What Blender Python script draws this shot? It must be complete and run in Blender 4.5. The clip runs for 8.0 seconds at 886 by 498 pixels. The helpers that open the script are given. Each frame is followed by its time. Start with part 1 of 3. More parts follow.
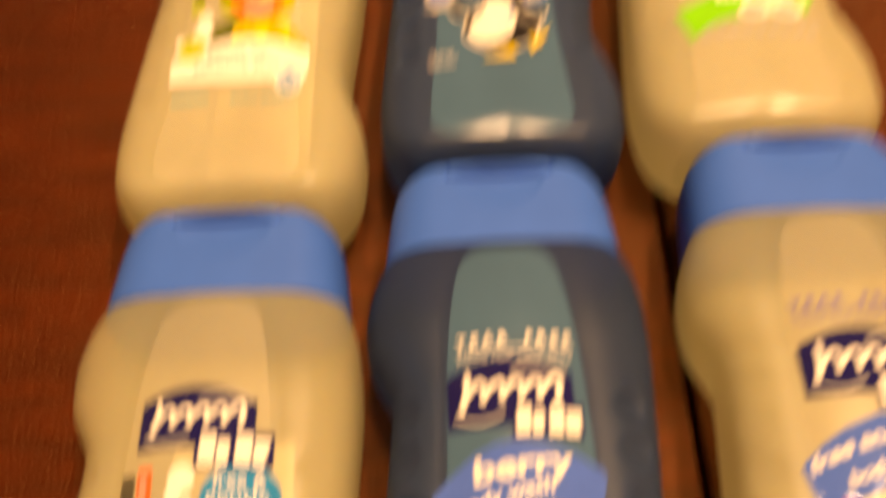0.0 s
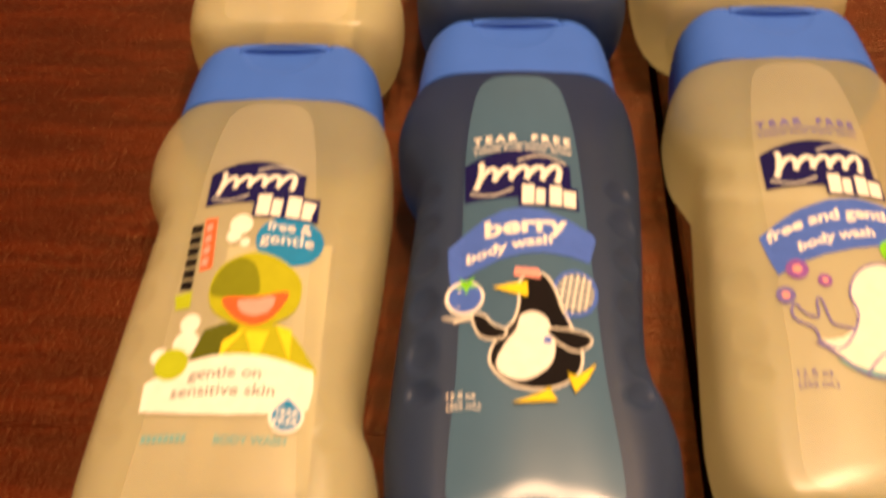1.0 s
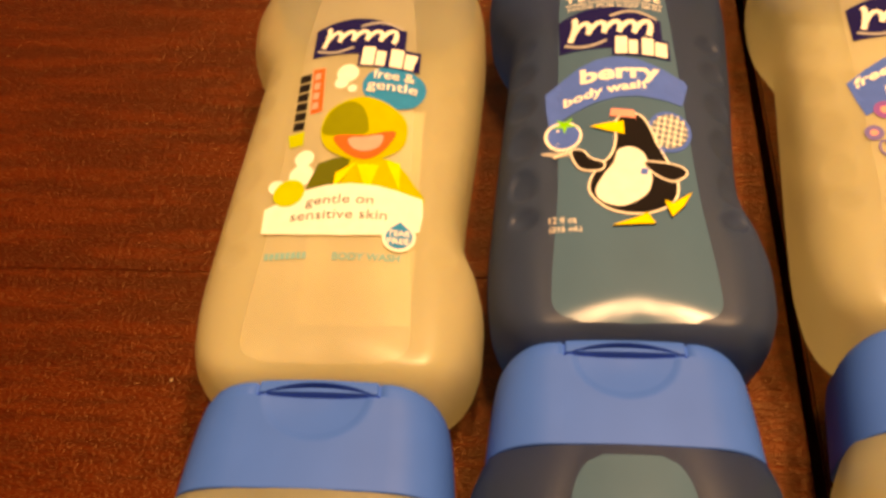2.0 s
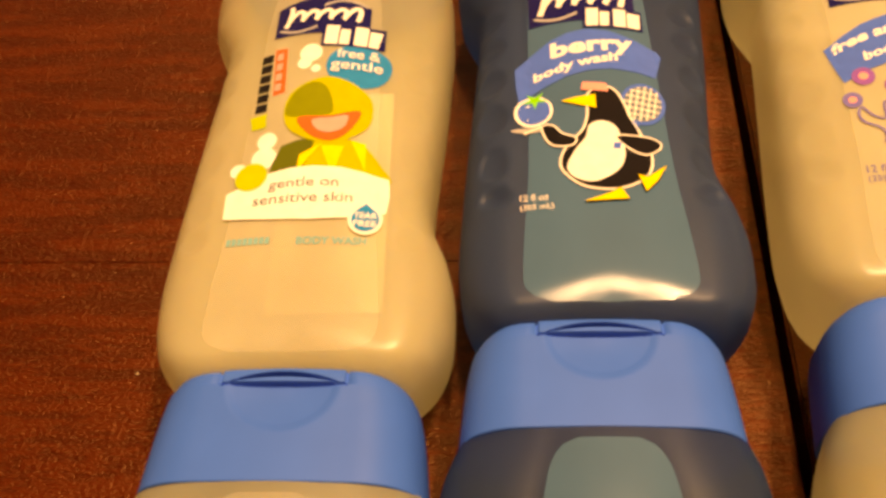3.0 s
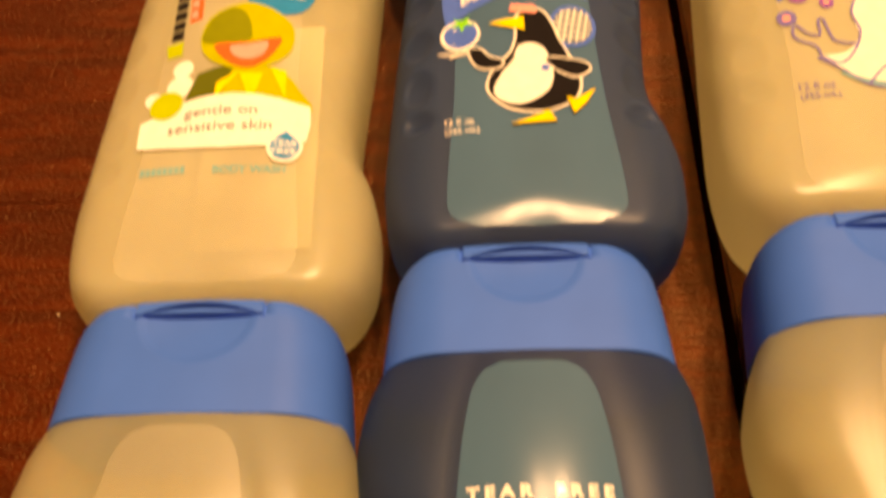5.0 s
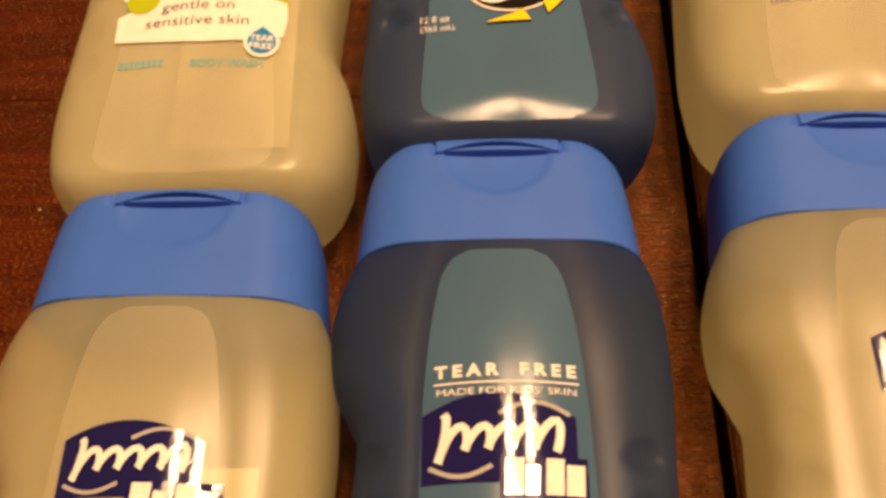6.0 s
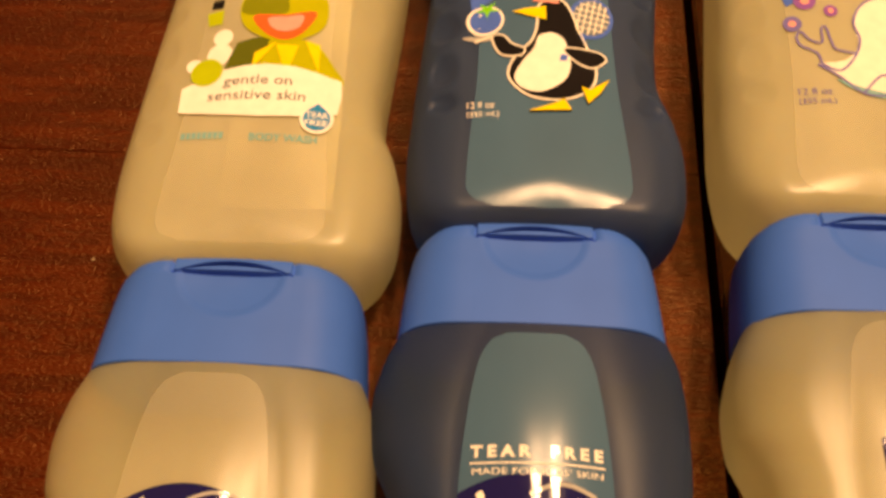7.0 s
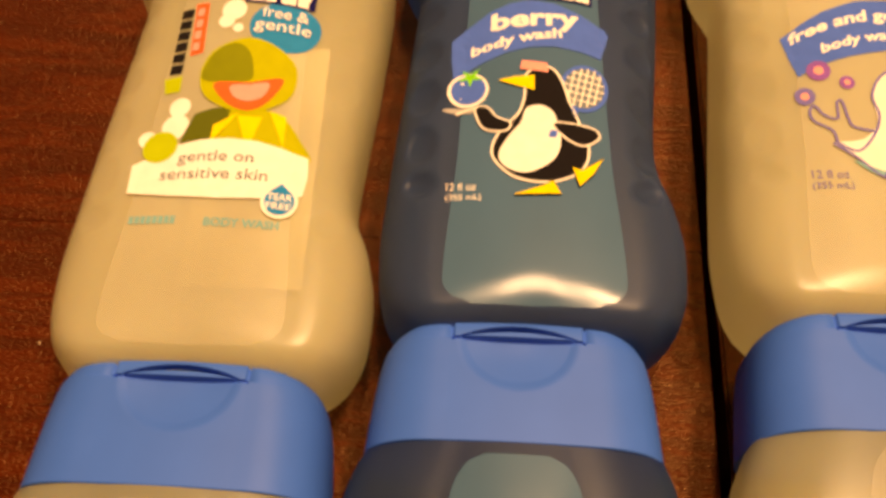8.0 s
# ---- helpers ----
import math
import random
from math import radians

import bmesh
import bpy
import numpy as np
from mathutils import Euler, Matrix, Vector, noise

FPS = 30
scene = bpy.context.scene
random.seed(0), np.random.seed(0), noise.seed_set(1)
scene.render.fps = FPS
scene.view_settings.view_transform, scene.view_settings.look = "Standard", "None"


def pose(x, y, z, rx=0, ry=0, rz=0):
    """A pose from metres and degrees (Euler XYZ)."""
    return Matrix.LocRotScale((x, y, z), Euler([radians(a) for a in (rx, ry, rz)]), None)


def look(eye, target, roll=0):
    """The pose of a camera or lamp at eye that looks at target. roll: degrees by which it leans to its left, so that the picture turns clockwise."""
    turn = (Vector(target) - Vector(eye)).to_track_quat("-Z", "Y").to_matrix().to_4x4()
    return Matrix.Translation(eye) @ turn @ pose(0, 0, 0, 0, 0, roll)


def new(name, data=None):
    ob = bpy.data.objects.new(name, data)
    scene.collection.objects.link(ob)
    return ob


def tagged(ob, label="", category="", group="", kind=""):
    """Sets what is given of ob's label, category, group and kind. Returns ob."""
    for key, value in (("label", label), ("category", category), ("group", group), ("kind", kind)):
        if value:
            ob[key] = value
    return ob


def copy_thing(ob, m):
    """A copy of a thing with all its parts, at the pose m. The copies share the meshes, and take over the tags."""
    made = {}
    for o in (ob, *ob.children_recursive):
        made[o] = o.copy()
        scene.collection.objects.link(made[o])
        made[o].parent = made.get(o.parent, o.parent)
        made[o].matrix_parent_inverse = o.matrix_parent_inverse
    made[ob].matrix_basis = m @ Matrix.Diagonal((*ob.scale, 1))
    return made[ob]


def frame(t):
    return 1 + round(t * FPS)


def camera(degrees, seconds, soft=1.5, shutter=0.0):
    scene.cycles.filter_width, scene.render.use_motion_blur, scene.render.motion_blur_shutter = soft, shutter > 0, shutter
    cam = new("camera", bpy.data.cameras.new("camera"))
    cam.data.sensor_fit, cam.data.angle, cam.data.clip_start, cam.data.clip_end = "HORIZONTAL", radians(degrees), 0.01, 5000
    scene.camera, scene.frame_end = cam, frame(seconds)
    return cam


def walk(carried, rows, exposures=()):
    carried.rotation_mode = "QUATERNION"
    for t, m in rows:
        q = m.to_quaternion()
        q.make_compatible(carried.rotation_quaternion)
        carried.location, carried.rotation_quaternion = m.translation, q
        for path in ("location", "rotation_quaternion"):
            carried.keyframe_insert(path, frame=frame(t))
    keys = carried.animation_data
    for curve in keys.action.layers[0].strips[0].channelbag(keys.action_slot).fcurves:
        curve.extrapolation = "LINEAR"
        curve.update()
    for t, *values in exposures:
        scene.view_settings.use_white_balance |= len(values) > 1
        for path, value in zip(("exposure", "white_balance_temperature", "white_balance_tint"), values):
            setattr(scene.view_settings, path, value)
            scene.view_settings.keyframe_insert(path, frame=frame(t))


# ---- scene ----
cam = camera(48.0, 8.0, soft=3.3, shutter=0.6)
PATH = [
    (0, (-0.0104, 0.0358, 0.2550), (-0.0476, 1.1423, -1.4106), -3.35),
    (0.1, (-0.0169, 0.0276, 0.2616), (0.0131, 1.2693, -1.3059), -0.54),
    (0.2, (-0.0200, 0.0154, 0.2606), (0.0076, 1.3198, -1.2552), -0.05),
    (0.3, (-0.0185, 0.0052, 0.2571), (-0.0089, 1.3221, -1.2481), -0.70),
    (0.4, (-0.0194, -0.0033, 0.2523), (-0.0196, 1.3151, -1.2517), -0.73),
    (0.5, (-0.0205, -0.0112, 0.2500), (-0.0317, 1.2867, -1.2716), -0.31),
    (1, (-0.0110, -0.0463, 0.2531), (-0.0801, 1.1520, -1.3467), -1.74),
    (1.3, (-0.0139, -0.0634, 0.2593), (-0.0818, 1.0896, -1.3734), -2.29),
    (1.5, (-0.0154, -0.0760, 0.2510), (-0.1033, 1.1043, -1.3612), -3.52),
    (2, (-0.0258, -0.0836, 0.2437), (-0.1726, 1.0679, -1.3849), -4.75),
    (3.3, (-0.0199, -0.0778, 0.2345), (-0.1464, 1.0497, -1.4125), -5.83),
    (3.4, (-0.0215, -0.0758, 0.2352), (-0.1363, 1.0223, -1.4323), -5.42),
    (3.5, (-0.0188, -0.0775, 0.2348), (-0.1470, 1.0261, -1.4282), -6.06),
    (4, (-0.0162, -0.0808, 0.2336), (-0.1228, 1.0219, -1.4316), -5.33),
    (4.5, (-0.0120, -0.0799, 0.2298), (-0.1142, 1.0305, -1.4305), -5.23),
    (5, (-0.0100, -0.0840, 0.2243), (-0.0859, 0.9964, -1.4571), -4.57),
    (5.2, (-0.0121, -0.0882, 0.2213), (-0.0853, 0.9414, -1.4917), -4.57),
    (6.3, (-0.0036, -0.0945, 0.2311), (-0.0465, 0.8661, -1.5226), -2.48),
    (6.5, (-0.0018, -0.0891, 0.2391), (-0.0620, 0.8839, -1.5072), -3.24),
    (7, (-0.0151, -0.0873, 0.2442), (-0.0729, 0.8923, -1.4986), -0.58),
    (7.5, (-0.0135, -0.0691, 0.2418), (-0.0763, 0.9687, -1.4667), -0.22),
    (8, (-0.0105, -0.0580, 0.2335), (-0.0742, 0.9355, -1.5011), -0.36),
]
walk(cam, [(t, look(eye, target, roll)) for t, eye, target, roll in PATH],
     exposures=[(0.0, 0.18, 7500, 15), (0.5, 0.30, 7000, 15), (1.0, 0.10, 6350, 16), (1.5, 0.14, 6350, 15), (2.0, 0.25, 8150, 16), (3.5, 0.32, 8100, 15), (4.5, 0.34, 8100, 15),
                (5.0, 0.24, 7850, 15), (6.3, -0.10, 6600, 15), (7.0, -0.08, 7400, 15), (7.5, 0.15, 7450, 15), (8.0, 0.08, 7450, 15)])

# ---- world, lamps, exposure ----
world = bpy.data.worlds.new("night_world")
scene.world = world
world.use_nodes = True
world.node_tree.nodes["Background"].inputs[0].default_value = (1.0, 0.80, 0.55, 1)
world.node_tree.nodes["Background"].inputs[1].default_value = 0.02
WARM = (1.0, 0.63, 0.34)


def tube_lamp(name, x, y, z, wide, long, watts):
    data = bpy.data.lights.new(name, "AREA")
    data.shape, data.size, data.size_y = "RECTANGLE", wide, long
    data.energy, data.color = watts, WARM
    ob = new(name, data)
    ob.matrix_world = pose(x, y, z)
    return ob


tube_lamp("ceiling_tube_lamp", 0.11, 0.35, 1.72, 0.11, 0.54, 22)
tube_lamp("ceiling_tube_lamp", 0.46, 0.35, 1.72, 0.11, 0.54, 36)

# ---- materials ----


def material(name):
    m = bpy.data.materials.new(name)
    m.use_nodes = True
    return m, m.node_tree.nodes, m.node_tree.links, m.node_tree.nodes["Principled BSDF"]


def mapped_noise(nodes, links, scale, stretch=(1, 1, 1), detail=4.0):
    tc, mp, no = nodes.new("ShaderNodeTexCoord"), nodes.new("ShaderNodeMapping"), nodes.new("ShaderNodeTexNoise")
    mp.inputs["Scale"].default_value = stretch
    no.inputs["Scale"].default_value, no.inputs["Detail"].default_value = scale, detail
    links.new(tc.outputs["Object"], mp.inputs["Vector"])
    links.new(mp.outputs["Vector"], no.inputs["Vector"])
    return no.outputs["Fac"]


def ramp(nodes, links, fac, stops):
    r = nodes.new("ShaderNodeValToRGB")
    while len(r.color_ramp.elements) < len(stops):
        r.color_ramp.elements.new(0.5)
    for e, (at, c) in zip(r.color_ramp.elements, stops):
        e.position, e.color = at, (*c, 1)
    links.new(fac, r.inputs["Fac"])
    return r.outputs["Color"]


def bump(nodes, links, fac, bsdf, strength, distance):
    b = nodes.new("ShaderNodeBump")
    b.inputs["Strength"].default_value, b.inputs["Distance"].default_value = strength, distance
    links.new(fac, b.inputs["Height"])
    links.new(b.outputs["Normal"], bsdf.inputs["Normal"])


def plain(name, colour, rough=0.5, vary=0.12, scale=120.0, relief=0.0):
    m, n, l, b = material(name)
    f = mapped_noise(n, l, scale)
    lo, hi = [c * (1 - vary) for c in colour], [min(1, c * (1 + vary)) for c in colour]
    l.new(ramp(n, l, f, [(0.3, lo), (0.7, hi)]), b.inputs["Base Color"])
    b.inputs["Roughness"].default_value = rough
    if relief:
        bump(n, l, f, b, relief, 0.0004)
    return m


def wood(name, dark, mid, light):
    m, n, l, b = material(name)
    grain = mapped_noise(n, l, 150, (0.14, 1.3, 1), 8)
    fine = mapped_noise(n, l, 800, (0.30, 1.1, 1), 3)
    blot = mapped_noise(n, l, 14, (0.4, 1.5, 1), 3)
    mix = n.new("ShaderNodeMath")
    mix.operation = "MULTIPLY_ADD"
    l.new(fine, mix.inputs[0])
    mix.inputs[1].default_value = 0.50
    l.new(grain, mix.inputs[2])
    mix2 = n.new("ShaderNodeMath")
    mix2.operation = "MULTIPLY_ADD"
    l.new(blot, mix2.inputs[0])
    mix2.inputs[1].default_value = 0.35
    l.new(mix.outputs[0], mix2.inputs[2])
    l.new(ramp(n, l, mix2.outputs[0], [(0.56, dark), (0.92, mid), (1.28, light)]), b.inputs["Base Color"])
    b.inputs["Roughness"].default_value = 0.42
    rough = n.new("ShaderNodeMapRange")
    l.new(fine, rough.inputs["Value"])
    rough.inputs["To Min"].default_value, rough.inputs["To Max"].default_value = 0.27, 0.44
    l.new(rough.outputs[0], b.inputs["Roughness"])
    b.inputs["Specular IOR Level"].default_value = 0.48
    pore = mapped_noise(n, l, 1500, (0.5, 1.0, 1), 2)
    relief = n.new("ShaderNodeMath")
    relief.operation = "MULTIPLY_ADD"
    l.new(pore, relief.inputs[0])
    relief.inputs[1].default_value = 0.8
    l.new(mix.outputs[0], relief.inputs[2])
    b.inputs["Specular Tint"].default_value = (1.0, 0.60, 0.24, 1)
    bump(n, l, relief.outputs[0], b, 1.0, 0.0008)
    return m


def bottle_plastic(name, base, tint, clear, rough, neck=0.0, gloss=0.5, glow=None, deep=0.0):
    """Hazy plastic with liquid behind it: part diffuse, part seen through."""
    m, n, l, b = material(name)
    f = mapped_noise(n, l, 45, (1, 0.6, 1), 3)
    l.new(ramp(n, l, f, [(0.25, [c * 0.9 for c in base]), (0.75, [min(1, c * 1.08) for c in base])]), b.inputs["Base Color"])
    b.inputs["Roughness"].default_value = rough
    bump(n, l, mapped_noise(n, l, 900), b, 0.05, 0.0002)
    t, mx = n.new("ShaderNodeBsdfTransparent"), n.new("ShaderNodeMixShader")
    t.inputs[0].default_value = (*tint, 1)
    mx.inputs[0].default_value = clear
    b.inputs["Specular IOR Level"].default_value = gloss
    if neck:
        # the liquid ends short of the neck, which holds air
        tc, sp, mr = n.new("ShaderNodeTexCoord"), n.new("ShaderNodeSeparateXYZ"), n.new("ShaderNodeMapRange")
        l.new(tc.outputs["Object"], sp.inputs[0])
        l.new(sp.outputs["Y"], mr.inputs["Value"])
        for socket, value in zip(("From Min", "From Max", "To Min", "To Max"), (0.070, 0.128, clear, neck)):
            mr.inputs[socket].default_value = value
        l.new(mr.outputs[0], mx.inputs[0])
    if deep:
        # the cloudy liquid scatters light a centimetre or so deep
        b.inputs["Subsurface Weight"].default_value = deep
        b.inputs["Subsurface Radius"].default_value = (1.0, 0.85, 0.55)
        b.inputs["Subsurface Scale"].default_value = 0.012
    front = b.outputs[0]
    if glow:
        # light that soaks through the wall from inside the bottle
        tr, mt = n.new("ShaderNodeBsdfTranslucent"), n.new("ShaderNodeMixShader")
        tr.inputs[0].default_value, mt.inputs[0].default_value = (*glow, 1), 0.38
        l.new(b.outputs[0], mt.inputs[1])
        l.new(tr.outputs[0], mt.inputs[2])
        front = mt.outputs[0]
    l.new(front, mx.inputs[1])
    l.new(t.outputs[0], mx.inputs[2])
    l.new(mx.outputs[0], n["Material Output"].inputs["Surface"])
    return m


WOOD = wood("dark_cherry_wood", (0.026, 0.0018, 0.0002), (0.046, 0.0038, 0.0004), (0.068, 0.0074, 0.0008))
GAP = plain("dark_gap", (0.006, 0.003, 0.002), 0.9)
CLEAR = bottle_plastic("milky_plastic", (0.770, 0.755, 0.485), (0.95, 0.97, 0.84), 0.38, 0.30, 0.57, 0.8, (0.95, 0.92, 0.60), 0.35)
BLUE = bottle_plastic("blue_plastic", (0.066, 0.110, 0.215), (0.30, 0.50, 0.85), 0.34, 0.40, 0.52, 0.55, (0.05, 0.19, 0.55), 0.4)
# paler versions of the two plastics, for the flat front panel
PANEL_CLEAR = bottle_plastic("clear_panel_plastic", (0.90, 0.86, 0.64), (1, 1, 1), 0.86, 0.25, 0.0, 0.9)
PANEL_BLUE = bottle_plastic("blue_panel_plastic", (0.088, 0.190, 0.312), (0.45, 0.8, 0.95), 0.34, 0.23, 0.0, 0.65)
CAP = plain("periwinkle_plastic", (0.043, 0.142, 0.61), 0.50, 0.04, 60, 0.04)
CAP.node_tree.nodes["Principled BSDF"].inputs["Specular IOR Level"].default_value = 0.27
PAPER = plain("cream_label_paper", (0.86, 0.77, 0.56), 0.6, 0.03, 200)
PAINT = plain("wall_paint", (0.66, 0.54, 0.40), 0.8, 0.05, 8)
CEIL = plain("ceiling_paint", (0.76, 0.68, 0.56), 0.9, 0.04, 8)
CARPET = plain("floor_carpet", (0.26, 0.18, 0.12), 0.95, 0.25, 90, 0.4)


def ink(name, colour):
    return plain("ink_" + name, colour, 0.07, 0.05, 300)


NAVY = ink("navy", (0.010, 0.010, 0.085))
WHITE = ink("white", (0.90, 0.88, 0.80))
BANNER = ink("blue", (0.070, 0.15, 0.58))
TEAL = ink("teal", (0.018, 0.23, 0.52))
PALETEAL = ink("pale_teal", (0.20, 0.42, 0.42))
BLACK = ink("black", (0.008, 0.008, 0.010))
GREY = ink("grey", (0.42, 0.42, 0.40))
INKGREY = ink("dark_grey", (0.09, 0.12, 0.12))
YELLOW = ink("yellow", (0.85, 0.66, 0.02))
LIME = ink("lime", (0.42, 0.52, 0.015))
GREEN = ink("green", (0.41, 0.43, 0.012))
DARKGREEN = ink("dark_green", (0.10, 0.12, 0.010))
LEAF = ink("leaf", (0.20, 0.62, 0.02))
RED = ink("red", (0.85, 0.13, 0.035))
PINK = ink("pink", (0.86, 0.36, 0.30))
PURPLE = ink("purple", (0.25, 0.10, 0.38))
VIOLET = ink("violet", (0.17, 0.15, 0.42))
SKIN = ink("tan", (0.62, 0.34, 0.20))
PALE = ink("pale_cream", (0.88, 0.84, 0.72))
SLATE = ink("slate", (0.16, 0.20, 0.24))
SKY = ink("sky_blue", (0.10, 0.25, 0.62))
OLIVE = ink("olive", (0.20, 0.23, 0.010))

# ---- helpers of this scene ----


def part(name, bm, mat, parent, label=""):
    me = bpy.data.meshes.new(name)
    bm.normal_update()
    bm.to_mesh(me)
    bm.free()
    me.materials.append(mat)
    ob = new(name, me)
    ob.parent = parent
    if label:
        tagged(ob, label)
    return ob


def box_bm(x0, x1, y0, y1, z0, z1, bevel=0.0):
    bm = bmesh.new()
    bmesh.ops.create_cube(bm, size=1)
    for v in bm.verts:
        v.co = ((x0 + x1) / 2 + v.co.x * (x1 - x0), (y0 + y1) / 2 + v.co.y * (y1 - y0), (z0 + z1) / 2 + v.co.z * (z1 - z0))
    if bevel:
        bmesh.ops.bevel(bm, geom=bm.edges[:], offset=bevel, segments=2, affect="EDGES")
    return bm


def smooth_step(a, b, v):
    v = min(1.0, max(0.0, (v - a) / (b - a)))
    return v * v * (3 - 2 * v)


def table_value(rows, s):
    """Smooth value between rows of (s, value), with no overshoot."""
    if s <= rows[0][0]:
        return rows[0][1]
    if s >= rows[-1][0]:
        return rows[-1][1]
    slope = [(b[1] - a[1]) / (b[0] - a[0]) for a, b in zip(rows, rows[1:])]

    def tangent(i):
        if i == 0:
            return slope[0]
        if i == len(slope):
            return slope[-1]
        a, b = slope[i - 1], slope[i]
        return 0.0 if a * b <= 0 else 2 * a * b / (a + b)

    for i, ((a, va), (b, vb)) in enumerate(zip(rows, rows[1:])):
        if s <= b:
            h = b - a
            u = (s - a) / h
            return (va * (1 + 2 * u) * (1 - u) ** 2 + tangent(i) * h * u * (1 - u) ** 2
                    + vb * u * u * (3 - 2 * u) + tangent(i + 1) * h * u * u * (u - 1))


# ---- the bottle's form ----
NECK = 0.1460
# the waist lies high on one flank and low on the other
LEFT = [(0.0, 0.0259), (0.003, 0.0289), (0.009, 0.0332), (0.016, 0.0349), (0.026, 0.0355), (0.040, 0.0348), (0.055, 0.0338), (0.070, 0.0326), (0.085, 0.0314),
        (0.098, 0.0304), (0.106, 0.0300), (0.1125, 0.0325), (0.120, 0.0358), (0.129, 0.0365), (0.138, 0.0349), (0.146, 0.0317), (0.1495, 0.0301)]
RIGHT = [(0.0, 0.0260), (0.003, 0.0296), (0.008, 0.0338), (0.016, 0.0361), (0.025, 0.0365), (0.036, 0.0348), (0.045, 0.0316), (0.052, 0.0307), (0.060, 0.0310),
         (0.075, 0.0323), (0.090, 0.0337), (0.105, 0.0347), (0.120, 0.0355), (0.130, 0.0353), (0.1397, 0.0340), (0.146, 0.0318), (0.1495, 0.0302)]
DEPTH = [(0.0, 0.0458), (0.060, 0.0462), (0.098, 0.0466), (0.116, 0.0466), (0.1495, 0.0438)]
PANEL = [(0.0, 0.0185), (0.010, 0.0203), (0.045, 0.0180), (0.090, 0.0168), (0.108, 0.0163), (0.126, 0.0147), (0.140, 0.0122), (0.1495, 0.0104)]
CROWN = [(0.0, 3.0), (0.014, 3.2), (0.060, 6.5), (0.095, 11.5), (0.112, 12.0), (0.1495, 5.0)]


def end_drop(s, x=0.0):
    """How far the front and back round off towards the base, later towards the corners."""
    lip = s + 11.0 * x * x - 0.0011 * math.exp(-(x / 0.0035) ** 2)
    u = max(0.0, 1 - s / 0.0055)
    return 25.0 * max(0.0, 0.0124 - lip) ** 2 + 0.0095 * (1 - math.sqrt(max(0.0, 1 - u * u)))


def front_height(x, s):
    """The front panel's height over the table, across the bottle."""
    return table_value(DEPTH, s) - 0.0004 - end_drop(s, x) - table_value(CROWN, s) * x * x


def flank(s, rows, dent):
    """Half a ring at s, from the middle of the panel round one rounded, dented flank to the flat back."""
    w, p = table_value(rows, s), table_value(PANEL, s)
    top = front_height(p, s)
    back = 0.0004 + end_drop(s) + 0.0075 * smooth_step(0.122, 0.1460, s)
    mid = (top + back) * 0.55
    half = []
    for i in range(9):
        x = p * i / 8
        half.append([x, front_height(x, s)])
    e = 2 / (2.7 - 0.3 * smooth_step(0.122, 0.146, s))
    for i in range(1, 25):
        a = math.pi / 2 * i / 24
        half.append([p + (w - p) * math.sin(a) ** e, mid + (top - mid) * math.cos(a) ** e - 0.0003 * math.sin(2 * a)])
    e, flat = 2 / 2.3, w * (0.34 + 0.16 * smooth_step(0.0, 0.04, s))
    for i in range(1, 11):
        a = math.pi / 2 * i / 10
        half.append([flat + (w - flat) * math.cos(a) ** e, mid - (mid - back) * math.sin(a) ** e])
    half.append([0.0, back])
    for q in half[9:33]:
        for at, r in ((0.036, 0.0034), (0.047, 0.0056), (0.062, 0.0054), (0.076, 0.0046), (0.089, 0.0042), (0.100, 0.0036)):
            k = ((s - at) / r) ** 2 + ((q[0] - 0.0264) / 0.0036) ** 2
            if k < 1:
                q[1] -= dent * (1 - k) ** 0.55
    return half


def skin_height(x, s):
    """The body's upper surface, also where printing runs over the panel's edge."""
    p = table_value(PANEL, s)
    if abs(x) <= p:
        return front_height(x, s)
    w = table_value(RIGHT if x > 0 else LEFT, s)
    top, back = front_height(p, s), 0.0004 + end_drop(s)
    mid = (top + back) * 0.55
    e = 2 / (2.7 - 0.3 * smooth_step(0.122, 0.146, s))
    a = math.asin(min(1.0, ((abs(x) - p) / (w - p)) ** (1 / e)))
    return mid + (top - mid) * math.cos(a) ** e - 0.0003 * math.sin(2 * a)


def section(s, dent):
    """One ring of the body at s: panel, two unlike flanks, flat back."""
    right, left = flank(s, RIGHT, dent), flank(s, LEFT, dent)
    return [(x, z) for x, z in right] + [(-x, z) for x, z in reversed(left[1:-1])]


def loft(rings):
    """Rings of (x, y, z) joined along; both ends closed."""
    bm = bmesh.new()
    rows = [[bm.verts.new(c) for c in r] for r in rings]
    n = len(rows[0])
    for a, b in zip(rows, rows[1:]):
        for i in range(n):
            bm.faces.new((a[i], b[i], b[(i + 1) % n], a[(i + 1) % n]))
    bm.faces.new(rows[0])
    bm.faces.new(list(reversed(rows[-1])))
    bmesh.ops.recalc_face_normals(bm, faces=bm.faces[:])
    for f in bm.faces:
        f.smooth = len(f.verts) == 4
    return bm


def body_bm(dent):
    steps = [0.0, 0.0004, 0.0010, 0.0018, 0.0028, 0.004, 0.0052, 0.0065, 0.008, 0.0095, 0.011]
    steps += [0.011 + (0.1495 - 0.011) * i / 150 for i in range(1, 151)]
    return loft([[(x, s, z) for x, z in section(s, dent)] for s in steps])


